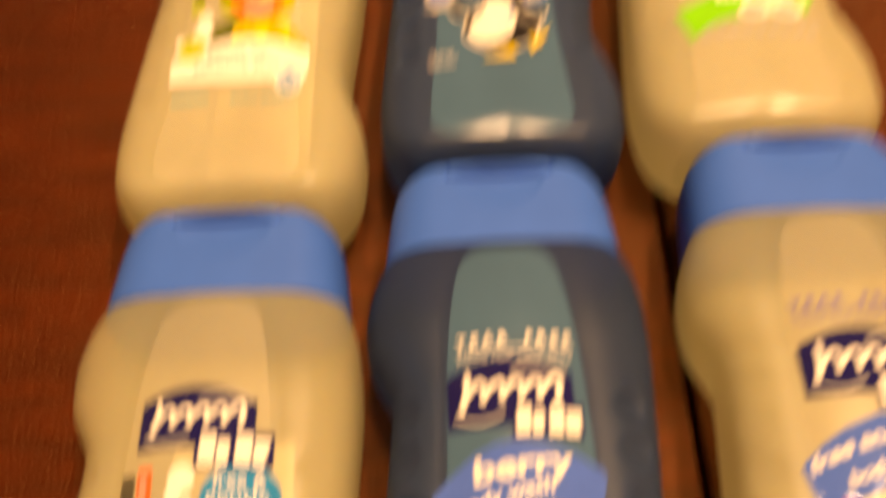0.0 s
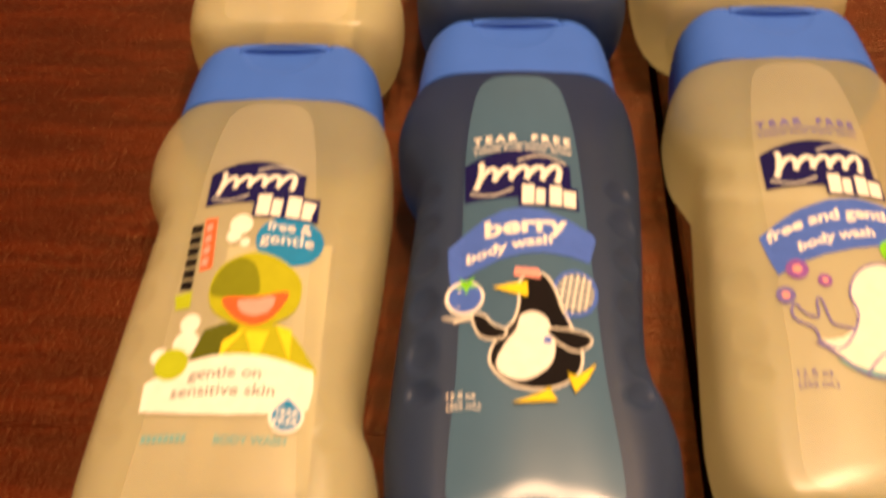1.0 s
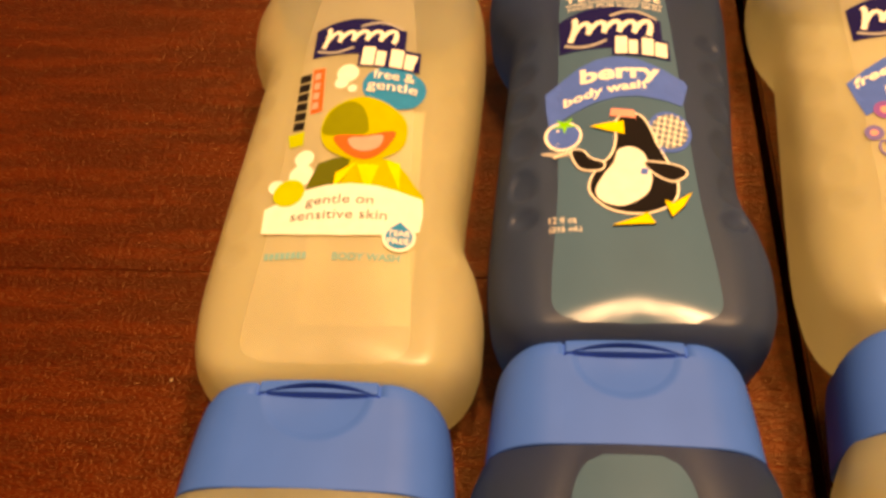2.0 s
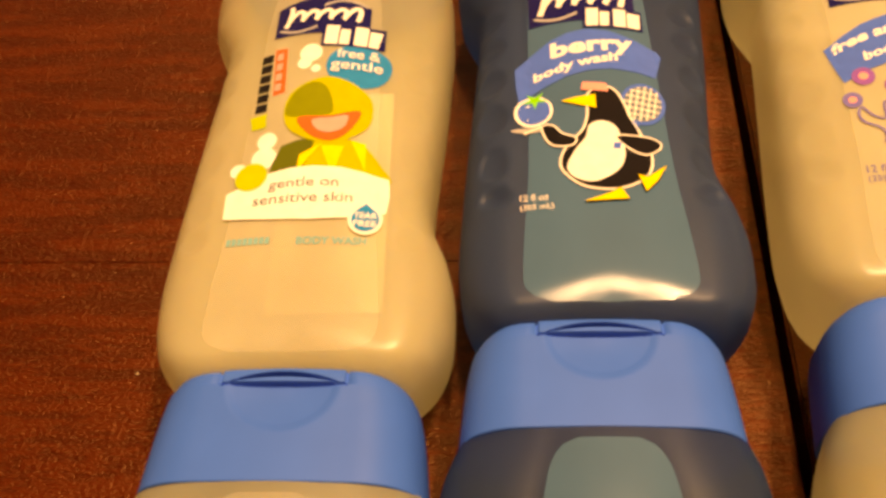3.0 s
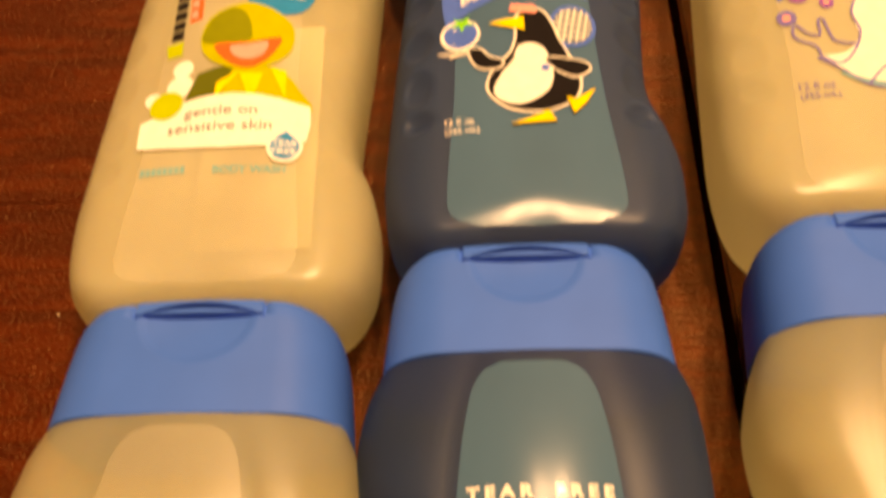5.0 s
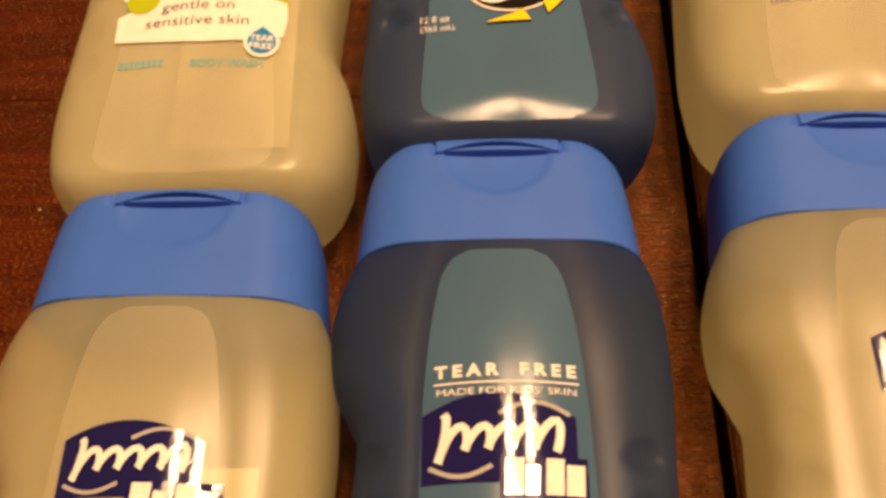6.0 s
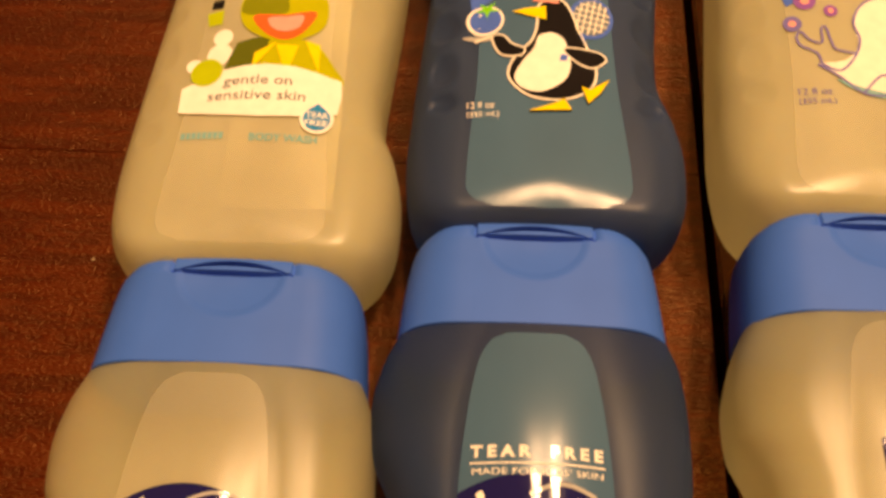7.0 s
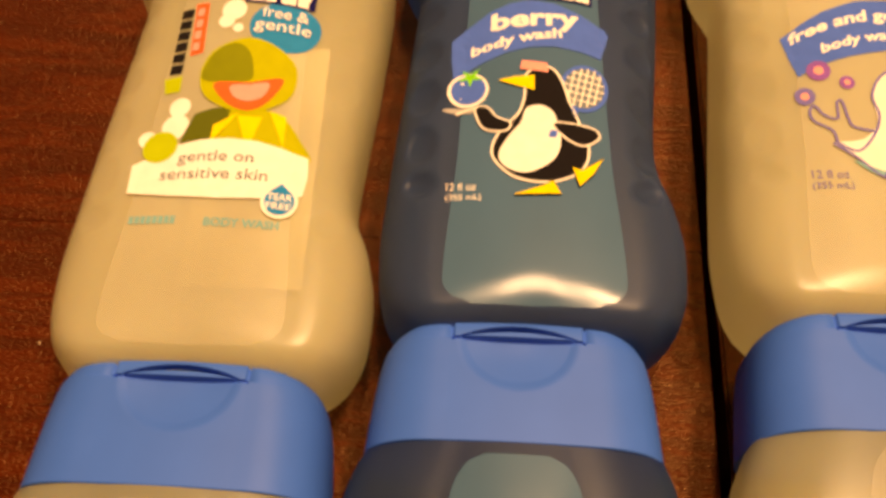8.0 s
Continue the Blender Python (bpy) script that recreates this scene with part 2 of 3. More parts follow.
def panel_bm(s0, s1, inset, lift, r):
    """A sheet that covers the front panel from s0 to s1, with rounded lower corners."""
    bm = bmesh.new()
    rows = []
    for i in range(90):
        s = s0 + (s1 - s0) * i / 89
        p = table_value(PANEL, s) - inset
        if s < s0 + r:
            p -= r * (1 - math.sqrt(max(0, 1 - (1 - (s - s0) / r) ** 2)))
        if s > s1 - 0.008:
            p -= 0.005 * (1 - math.sqrt(max(0, 1 - ((s - s1 + 0.008) / 0.008) ** 2))) * (s1 > 0.12)
        rows.append([bm.verts.new((p * j / 8, s, front_height(p * j / 8, s) + lift)) for j in range(-8, 9)])
    for a, b in zip(rows, rows[1:]):
        for j in range(16):
            bm.faces.new((a[j], a[j + 1], b[j + 1], b[j]))
    for f in bm.faces:
        f.smooth = True
    return bm


CAP_LONG = 0.0280
CAP_HALF = [(0.0, 0.0320), (0.016, 0.0305), (0.0222, 0.0294), (0.0250, 0.0280), (0.0269, 0.0256), (0.0280, 0.0216)]
CAP_TOP = [(0.0, 0.0438), (0.018, 0.0424), (0.0242, 0.0420), (0.0266, 0.0415), (0.0276, 0.0405), (0.0280, 0.0390)]


def cap_height(x, c):
    """The cap's front face at c above its skirt, with thumb scoop, slot and lid seam cut in."""
    z = table_value(CAP_TOP, c) - 2.6 * x * x
    d = math.hypot(x, (c - 0.0237) * 1.05)
    if c < 0.0236:
        z -= 0.0015 * (1 - smooth_step(0.0108, 0.0134, d)) * smooth_step(-0.3, 0.8, 1 - d / 0.0134)
    arc = 0.0256 - 13.0 * x * x
    thick = 0.0006 * max(0.0, 1 - (x / 0.0122) ** 2)
    if thick > 0:
        z -= 0.0060 * (1 - smooth_step(thick * 0.8, thick * 1.1 + 0.00015, abs(c - arc)))
    if 0.0232 < c < 0.0278:
        z -= 0.0010 * (1 - smooth_step(0.00018, 0.00055, abs(abs(x) - 0.0141)))
    if abs(x) < 0.0141:
        z -= 0.0010 * (1 - smooth_step(0.00018, 0.00055, abs(c - 0.0232)))
    return z


def cap_bm():
    rings = []
    cs = [0.0225 * i / 60 for i in range(60)] + [0.0225 + (CAP_LONG - 0.0225) * i / 66 for i in range(67)]
    for c in cs:
        w = table_value(CAP_HALF, c)
        flat = 0.0145
        top = table_value(CAP_TOP, c)
        low = 0.0066 + max(0.0, 0.0424 - top)
        right = [[flat * i / 72, cap_height(flat * i / 72, c)] for i in range(73)]
        edge = right[-1][1]
        mid = 0.55 * edge
        for i in range(1, 17):
            a = math.pi / 2 * i / 16
            right.append([flat + (w - flat) * math.sin(a) ** (2 / 2.5), mid + (edge - mid) * math.cos(a) ** (2 / 2.5)])
        for i in range(1, 10):
            a = math.pi / 2 * i / 9
            right.append([w * 0.5 + w * 0.5 * math.cos(a) ** 0.6, mid - (mid - low) * math.sin(a) ** 0.6])
        right.append([0.0, low])
        ring = [(x, NECK + c, z) for x, z in right] + [(-x, NECK + c, z) for x, z in reversed(right[1:-1])]
        rings.append(ring)
    inner = [(x * 0.93, NECK, 0.024 + (z - 0.024) * 0.93) for x, _, z in rings[0]]
    return loft([inner] + rings)


# ---- printing on the front ----


PRINT_SHIFT = [0.0, 0.0, 0.0]


def register(along=0.0, across=0.0, skew=0.0):
    """How far the printing sits off the bottle's middle."""
    PRINT_SHIFT[:] = [along, across, skew]


def wrapped(bm, layer):
    for v in bm.verts:
        v.co.x += PRINT_SHIFT[1] + PRINT_SHIFT[2] * v.co.y
        v.co.y += PRINT_SHIFT[0]
        v.co.z = skin_height(v.co.x, v.co.y) + 0.00010 + 0.00007 * layer
    return bm


def shape_bm(points, layer):
    """A filled outline laid on the front panel."""
    bm = bmesh.new()
    vs = [bm.verts.new((x, s, 0)) for x, s in points]
    f = bm.faces.new(vs)
    f.normal_update()
    if f.normal.z < 0:
        f.normal_flip()
    bmesh.ops.triangulate(bm, faces=bm.faces[:])
    for _ in range(4):
        long = [e for e in bm.edges if e.calc_length() > 0.003]
        if long:
            bmesh.ops.subdivide_edges(bm, edges=long, cuts=1)
            bmesh.ops.triangulate(bm, faces=[f for f in bm.faces if len(f.verts) > 3])
    return wrapped(bm, layer)


def oval(x, s, rx, rs, turn=0, n=28):
    c, k = math.cos(radians(turn)), math.sin(radians(turn))
    return [(x + rx * math.cos(a) * c - rs * math.sin(a) * k, s + rx * math.cos(a) * k + rs * math.sin(a) * c) for a in (2 * math.pi * i / n for i in range(n))]


def bar(x0, x1, s0, s1, lean=0.0):
    return [(x0, s0), (x1, s0), (x1 + lean, s1), (x0 + lean, s1)]


def arch(x0, x1, low, high, bow_low, bow_high, tilt=0.0, n=14):
    """A bowed band between x0 and x1."""
    xs = [x0 + (x1 - x0) * i / n for i in range(n + 1)]
    m, h = (x0 + x1) / 2, (x1 - x0) / 2
    rise = lambda x, b: b * (1 - ((x - m) / h) ** 2) + tilt * (x - m) / h
    return [(x, low + rise(x, bow_low)) for x in xs] + [(x, high + rise(x, bow_high)) for x in reversed(xs)]


def line_bm(points, wide, layer):
    """A drawn line of even width."""
    bm = bmesh.new()
    rows = []
    for i, (x, s) in enumerate(points):
        a, b = points[max(0, i - 1)], points[min(len(points) - 1, i + 1)]
        d = math.hypot(b[0] - a[0], b[1] - a[1]) or 1
        nx, ns = -(b[1] - a[1]) / d * wide / 2, (b[0] - a[0]) / d * wide / 2
        rows.append((bm.verts.new((x + nx, s + ns, 0)), bm.verts.new((x - nx, s - ns, 0))))
    for a, b in zip(rows, rows[1:]):
        bm.faces.new((a[0], a[1], b[1], b[0]))
    return wrapped(bm, layer)


def many(outlines, layer):
    """Several small outlines of one printed mark, in one mesh."""
    bm = bmesh.new()
    for pts in outlines:
        f = bm.faces.new([bm.verts.new((x, s, 0)) for x, s in pts])
        f.normal_update()
        if f.normal.z < 0:
            f.normal_flip()
    bmesh.ops.triangulate(bm, faces=bm.faces[:])
    return wrapped(bm, layer)


def words_bm(text, x0, x1, s0, s1, layer, bow=0.0, tilt=0.0, bold=0.0, shear=0.0):
    """Lettering fitted into a box on the panel, bowed like its banner."""
    cu = bpy.data.curves.new("lettering", "FONT")
    cu.body, cu.size, cu.resolution_u, cu.offset, cu.shear = text, 1.0, 3, bold, shear
    ob = new("lettering", cu)
    me = bpy.data.meshes.new_from_object(ob.evaluated_get(bpy.context.evaluated_depsgraph_get()))
    bm = bmesh.new()
    bm.from_mesh(me)
    bpy.data.objects.remove(ob)
    bpy.data.curves.remove(cu)
    bpy.data.meshes.remove(me)
    xs, ys = [v.co.x for v in bm.verts], [v.co.y for v in bm.verts]
    ax, bx, ay, by = min(xs), max(xs), min(ys), max(ys)
    for v in bm.verts:
        u, w = (v.co.x - ax) / (bx - ax), (v.co.y - ay) / (by - ay)
        v.co.x, v.co.y = x0 + u * (x1 - x0), s0 + w * (s1 - s0) + bow * (1 - (2 * u - 1) ** 2) + tilt * (2 * u - 1)
    return wrapped(bm, layer)


def blob(points, n=4):
    """A closed outline made smooth through its points."""
    out, k = [], len(points)
    for i in range(k):
        a, b, c, d = (points[(i + j) % k] for j in (-1, 0, 1, 2))
        for q in range(n):
            u = q / n
            out.append(tuple(0.5 * (2 * b[m] + (c[m] - a[m]) * u + (2 * a[m] - 5 * b[m] + 4 * c[m] - d[m]) * u * u + (3 * b[m] - a[m] - 3 * c[m] + d[m]) * u ** 3) for m in (0, 1)))
    return out


def grown(points, wide):
    """The outline moved outwards by a rim's width."""
    k = len(points)
    turn = 1 if sum(points[i][0] * points[(i + 1) % k][1] - points[(i + 1) % k][0] * points[i][1] for i in range(k)) > 0 else -1
    out = []
    for i in range(k):
        (ax, ay), (bx, by) = points[i - 1], points[(i + 1) % k]
        d = math.hypot(bx - ax, by - ay) or 1
        out.append((points[i][0] + turn * (by - ay) / d * wide, points[i][1] - turn * (bx - ax) / d * wide))
    return out


def print_logo(bottle, x, s, wide, high, foot_x, foot_s, foot_wide, foot_high):
    """The maker's mark as plain shapes: a navy plate with a white squiggle and swooshes, and a row of white blocks on a navy foot."""
    plate = part("logo_plate", shape_bm(arch(x, x + wide, s, s + high * 0.76, high * 0.02, high * 0.24, -high * 0.02), 2), NAVY, bottle, "navy printed logo plate")
    pts = []
    for i in range(61):
        u = i / 60
        tall = 0.30 - 0.17 * smooth_step(0.0, 0.22, u) + 0.05 * smooth_step(0.75, 0.95, u)
        pts.append((x + wide * (0.08 + 0.82 * u + 0.028 * math.sin(11 * math.pi * u)) + 0.35 * high * tall * math.cos(11 * math.pi * u), s + high * (0.48 + 0.05 * u + tall * math.cos(11 * math.pi * u))))
    part("logo_squiggle", line_bm(pts, high * 0.09, 3), WHITE, plate, "white printed squiggle")
    pts = [(x + wide * (0.05 + 0.40 * i / 12), s + high * (0.20 - 0.11 * math.sin(math.pi * i / 12))) for i in range(13)]
    part("logo_swoosh", line_bm(pts, high * 0.05, 3), GREY, plate)
    pts = [(x + wide * (0.50 + 0.46 * i / 12), s + high * (0.76 + 0.13 * math.sin(math.pi * i / 12))) for i in range(13)]
    part("logo_swoosh", line_bm(pts, high * 0.05, 3), GREY, plate)
    part("logo_foot", shape_bm(bar(foot_x - 0.0007, foot_x + foot_wide + 0.0007, foot_s - 0.0007, foot_s + foot_high + 0.0003), 4), NAVY, bottle)
    k = foot_wide / 4
    blocks = [bar(foot_x + k * i + k * 0.04, foot_x + k * i + k * w, foot_s, foot_s + foot_high * h, 0.0003) for i, w, h in ((0, 0.93, 1.0), (1, 0.70, 0.80), (2, 0.93, 1.0), (3, 0.96, 0.84))]
    part("logo_block_mark", many(blocks, 5), WHITE, bottle)


def text_bars(x0, x1, s0, s1, count, gap=0.25):
    k = (x1 - x0) / count
    return [bar(x0 + k * i, x0 + k * (i + 1 - gap), s0, s1) for i in range(count)]


def print_heading(bottle, colour):
    part("tear_free_lettering", words_bm("T E A R    F R E E", -0.0139, 0.0135, 0.1146, 0.1172, 2, bold=0.045), colour, bottle)
    part("tear_free_rule", line_bm([(-0.014 + 0.028 * i / 8, 0.1134) for i in range(9)], 0.00035, 2), colour, bottle)
    part("small_lettering", words_bm("MADE FOR KIDS' SKIN", -0.0134, 0.0134, 0.1110, 0.1124, 2), colour, bottle)


def print_berry(bottle):
    """Lettering, banner and patches of the berry wash."""
    register(0.0, -0.0004, 0.0055)
    print_heading(bottle, WHITE)
    print_logo(bottle, -0.0162, 0.0936, 0.0292, 0.0176, -0.0010, 0.0916, 0.0150, 0.0068)
    ban = part("banner", shape_bm([(-0.0204, 0.0784), (-0.0165, 0.0826), (-0.0110, 0.0872), (-0.0060, 0.0896), (-0.0010, 0.0905), (0.0050, 0.0898), (0.0120, 0.0870), (0.0178, 0.0836), (0.0186, 0.0815),
                                   (0.0164, 0.0736), (0.0120, 0.0748), (0.0050, 0.0757), (-0.0010, 0.0752), (-0.0070, 0.0735), (-0.0130, 0.0704), (-0.0195, 0.0660), (-0.0202, 0.0720)], 2), BANNER, bottle, "blue arched banner")
    part("banner_lettering", words_bm("berry", -0.0108, 0.0112, 0.0797, 0.0870, 4, 0.0006, 0.0010, 0.035), WHITE, ban)
    part("banner_lettering", words_bm("body wash", -0.0155, 0.0068, 0.0746, 0.0788, 4, 0.0008, 0.0030, 0.03), WHITE, ban)
    berry = part("berry_ring", shape_bm(oval(-0.0159, 0.0623, 0.0050, 0.0053), 3), WHITE, bottle, "white ringed blueberry print")
    part("berry", shape_bm(oval(-0.0158, 0.0624, 0.0042, 0.0044), 4), BANNER, berry)
    star = [(-0.0154 + (0.0036 if i % 2 else 0.0012) * math.cos(i * math.pi / 5 + 0.3), 0.0662 + (0.0030 if i % 2 else 0.0010) * math.sin(i * math.pi / 5 + 0.3)) for i in range(10)]
    part("berry_leaf", shape_bm(star, 5), LEAF, berry)
    part("plate", shape_bm(oval(-0.0178, 0.0561, 0.0040, 0.0008, -6), 3), GREY, berry)
    net = part("racket", shape_bm(oval(0.0120, 0.0635, 0.0059, 0.0073, -12), 3), BANNER, bottle, "blue racket print with pale strings")
    part("racket_head", shape_bm(oval(0.0120, 0.0635, 0.0049, 0.0062, -12), 4), SLATE, net)
    for k in (-0.66, -0.33, 0.0, 0.33, 0.66):
        q = math.sqrt(1 - k * k)
        steps = [q * i / 4 for i in range(-4, 5)]
        part("string", line_bm([(0.0120 + 0.0049 * k + 0.0012 * w, 0.0635 + 0.0061 * w) for w in steps], 0.0004, 6), PALE, net)
        part("string", line_bm([(0.0120 + 0.0048 * w + 0.0012 * k, 0.0635 + 0.0061 * k - 0.0008 * w) for w in steps], 0.0004, 6), PALE, net)
    part("racket_grip", shape_bm([(0.0072, 0.0530), (0.0088, 0.0530), (0.0108, 0.0568), (0.0090, 0.0574)], 5), BANNER, net)
    form = blob([(-0.0019, 0.0659), (0.0012, 0.0687), (0.0045, 0.0680), (0.0066, 0.0640), (0.0082, 0.0583), (0.0102, 0.0530), (0.0124, 0.0459), (0.0110, 0.0400), (0.0060, 0.0366),
                 (0.0005, 0.0359), (-0.0050, 0.0375), (-0.0090, 0.0420), (-0.0092, 0.0460), (-0.0070, 0.0505), (-0.0035, 0.0545), (-0.0020, 0.0600)])
    art = part("printed_patch", shape_bm(grown(form, 0.0006), 5), PALE, bottle, "white, black and yellow printed patches")
    part("dark_patch", shape_bm(form, 6), BLACK, art)
    part("pale_patch", shape_bm(blob([(-0.0019, 0.0561), (0.0016, 0.0572), (0.0046, 0.0551), (0.0056, 0.0510), (0.0062, 0.0465), (0.0043, 0.0415), (-0.0013, 0.0380), (-0.0062, 0.0392), (-0.0082, 0.0428), (-0.0060, 0.0480), (-0.0032, 0.0520)]), 7), WHITE, art)
    for wing in ([(-0.0138, 0.0562), (-0.0112, 0.0564), (-0.0090, 0.0535), (-0.0058, 0.0518), (-0.0070, 0.0498), (-0.0117, 0.0506)], [(0.0046, 0.0517), (0.0082, 0.0521), (0.0138, 0.0512), (0.0150, 0.0490), (0.0117, 0.0465), (0.0079, 0.0479)]):
        part("pale_rim", shape_bm(grown(blob(wing), 0.0005), 7), PALE, art)
        part("dark_patch", shape_bm(blob(wing), 8), BLACK, art)
    part("pale_rim", line_bm([(-0.0138, 0.0566), (-0.0160, 0.0560), (-0.0185, 0.0549)], 0.0007, 7), PALE, art)
    part("blue_patch", shape_bm(bar(0.0033, 0.0051, 0.0480, 0.0500, 0.0004), 8), BANNER, art)
    part("yellow_patch", shape_bm([(-0.0088, 0.0647), (-0.0050, 0.0656), (0.0000, 0.0662), (0.0000, 0.0616), (-0.0045, 0.0630)], 8), YELLOW, art)
    part("pink_patch", shape_bm([(-0.0035, 0.0680), (0.0034, 0.0672), (0.0030, 0.0700), (-0.0030, 0.0706)], 8), PINK, art)
    for foot in ([(-0.0046, 0.0320), (0.0020, 0.0345), (0.0043, 0.0360), (0.0061, 0.0326)], [(0.0088, 0.0400), (0.0110, 0.0392), (0.0160, 0.0431), (0.0135, 0.0385), (0.0104, 0.0349)]):
        part("dark_rim", shape_bm(grown(foot, 0.0003), 7), BLACK, art)
        part("yellow_patch", shape_bm(foot, 8), YELLOW, art)
    part("volume_lettering", words_bm("12 fl oz", -0.0199, -0.0131, 0.0334, 0.0354, 2), WHITE, bottle)
    part("volume_lettering", words_bm("(355 mL)", -0.0199, -0.0119, 0.0303, 0.0324, 2), WHITE, bottle)


def print_violet(bottle):
    """Lettering, banner and line drawing of the free and gentle wash."""
    register(0.0008, -0.0006, 0.0)
    print_heading(bottle, VIOLET)
    print_logo(bottle, -0.0146, 0.0915, 0.0300, 0.0170, 0.0012, 0.0892, 0.0150, 0.0066)
    ban = part("banner", shape_bm([(-0.0192, 0.0756), (-0.0140, 0.0800), (-0.0084, 0.0836), (0.0000, 0.0868), (0.0080, 0.0878), (0.0150, 0.0868), (0.0196, 0.0850), (0.0185, 0.0725), (0.0120, 0.0725), (0.0040, 0.0708),
                                   (-0.0040, 0.0688), (-0.0097, 0.0668), (-0.0130, 0.0650), (-0.0162, 0.0632), (-0.0178, 0.0690)], 2), BANNER, bottle, "blue arched banner")
    part("banner_lettering", words_bm("free and gentle", -0.0172, 0.0180, 0.0758, 0.0806, 4, 0.0030, 0.0036, 0.03), WHITE, ban)
    part("banner_lettering", words_bm("body wash", -0.0100, 0.0105, 0.0716, 0.0756, 4, 0.0008, 0.0026, 0.03), WHITE, ban)
    for x, s, r, m in ((-0.0115, 0.0646, 0.0028, PURPLE), (-0.0155, 0.0569, 0.0024, VIOLET), (-0.0054, 0.0607, 0.0018, PURPLE), (0.0140, 0.0706, 0.0034, LEAF)):
        dot = part("bubble_print", shape_bm(oval(x, s, r, r * 1.1), 4), m, bottle)
        part("bubble_core", shape_bm(oval(x, s, r * 0.42, r * 0.45), 5), PINK if m != LEAF else WHITE, dot)
    ground = blob([(-0.0109, 0.0428), (-0.0060, 0.0386), (0.0000, 0.0335), (0.0070, 0.0330), (0.0150, 0.0350), (0.0168, 0.0440), (0.0175, 0.0560), (0.0150, 0.0640), (0.0070, 0.0660), (0.0022, 0.0621), (-0.0002, 0.0560), (0.0000, 0.0490), (-0.0040, 0.0440)])
    art = part("printed_patch", shape_bm(ground, 3), PALE, bottle, "pale patch drawn round with violet lines")
    curves = ([(-0.0099, 0.0429), (-0.0056, 0.0406), (-0.0015, 0.0450), (0.0007, 0.0509), (-0.0002, 0.0564), (0.0022, 0.0621), (0.0066, 0.0655), (0.0120, 0.0660), (0.0165, 0.0610), (0.0178, 0.0540), (0.0172, 0.0440)],
              [(-0.0099, 0.0429), (-0.0106, 0.0465), (-0.0142, 0.0492), (-0.0150, 0.0520), (-0.0138, 0.0540), (-0.0118, 0.0510), (-0.0090, 0.0500), (-0.0086, 0.0545), (-0.0074, 0.0550), (-0.0066, 0.0500), (-0.0056, 0.0475), (-0.0010, 0.0462)],
              [(-0.0109, 0.0428), (-0.0060, 0.0386), (-0.0009, 0.0335), (0.0050, 0.0328), (0.0110, 0.0330), (0.0160, 0.0324)],
              [(-0.0009, 0.0335), (0.0040, 0.0390), (0.0069, 0.0388), (0.0110, 0.0350), (0.0160, 0.0324)])
    for pts in curves:
        ends = [pts[0]] + pts + [pts[-1]]
        fine = []
        for i in range(len(pts) - 1):
            a, b, c, d = ends[i:i + 4]
            for q in range(5):
                u = q / 5
                fine.append(tuple(0.5 * (2 * b[m] + (c[m] - a[m]) * u + (2 * a[m] - 5 * b[m] + 4 * c[m] - d[m]) * u * u + (3 * b[m] - a[m] - 3 * c[m] + d[m]) * u ** 3) for m in (0, 1)))
        part("outline_patch", line_bm(fine + [pts[-1]], 0.0006, 5), VIOLET, art)
    part("swoosh_patch", shape_bm(blob([(-0.0070, 0.0380), (-0.0005, 0.0330), (0.0080, 0.0318), (0.0175, 0.0318), (0.0180, 0.0332), (0.0080, 0.0334), (0.0000, 0.0350)]), 4), PALETEAL, art)
    part("volume_lettering", words_bm("12 fl oz", -0.0166, -0.0084, 0.0332, 0.0354, 2), VIOLET, bottle)
    part("volume_lettering", words_bm("(355 mL)", -0.0168, -0.0078, 0.0298, 0.0322, 2), VIOLET, bottle)


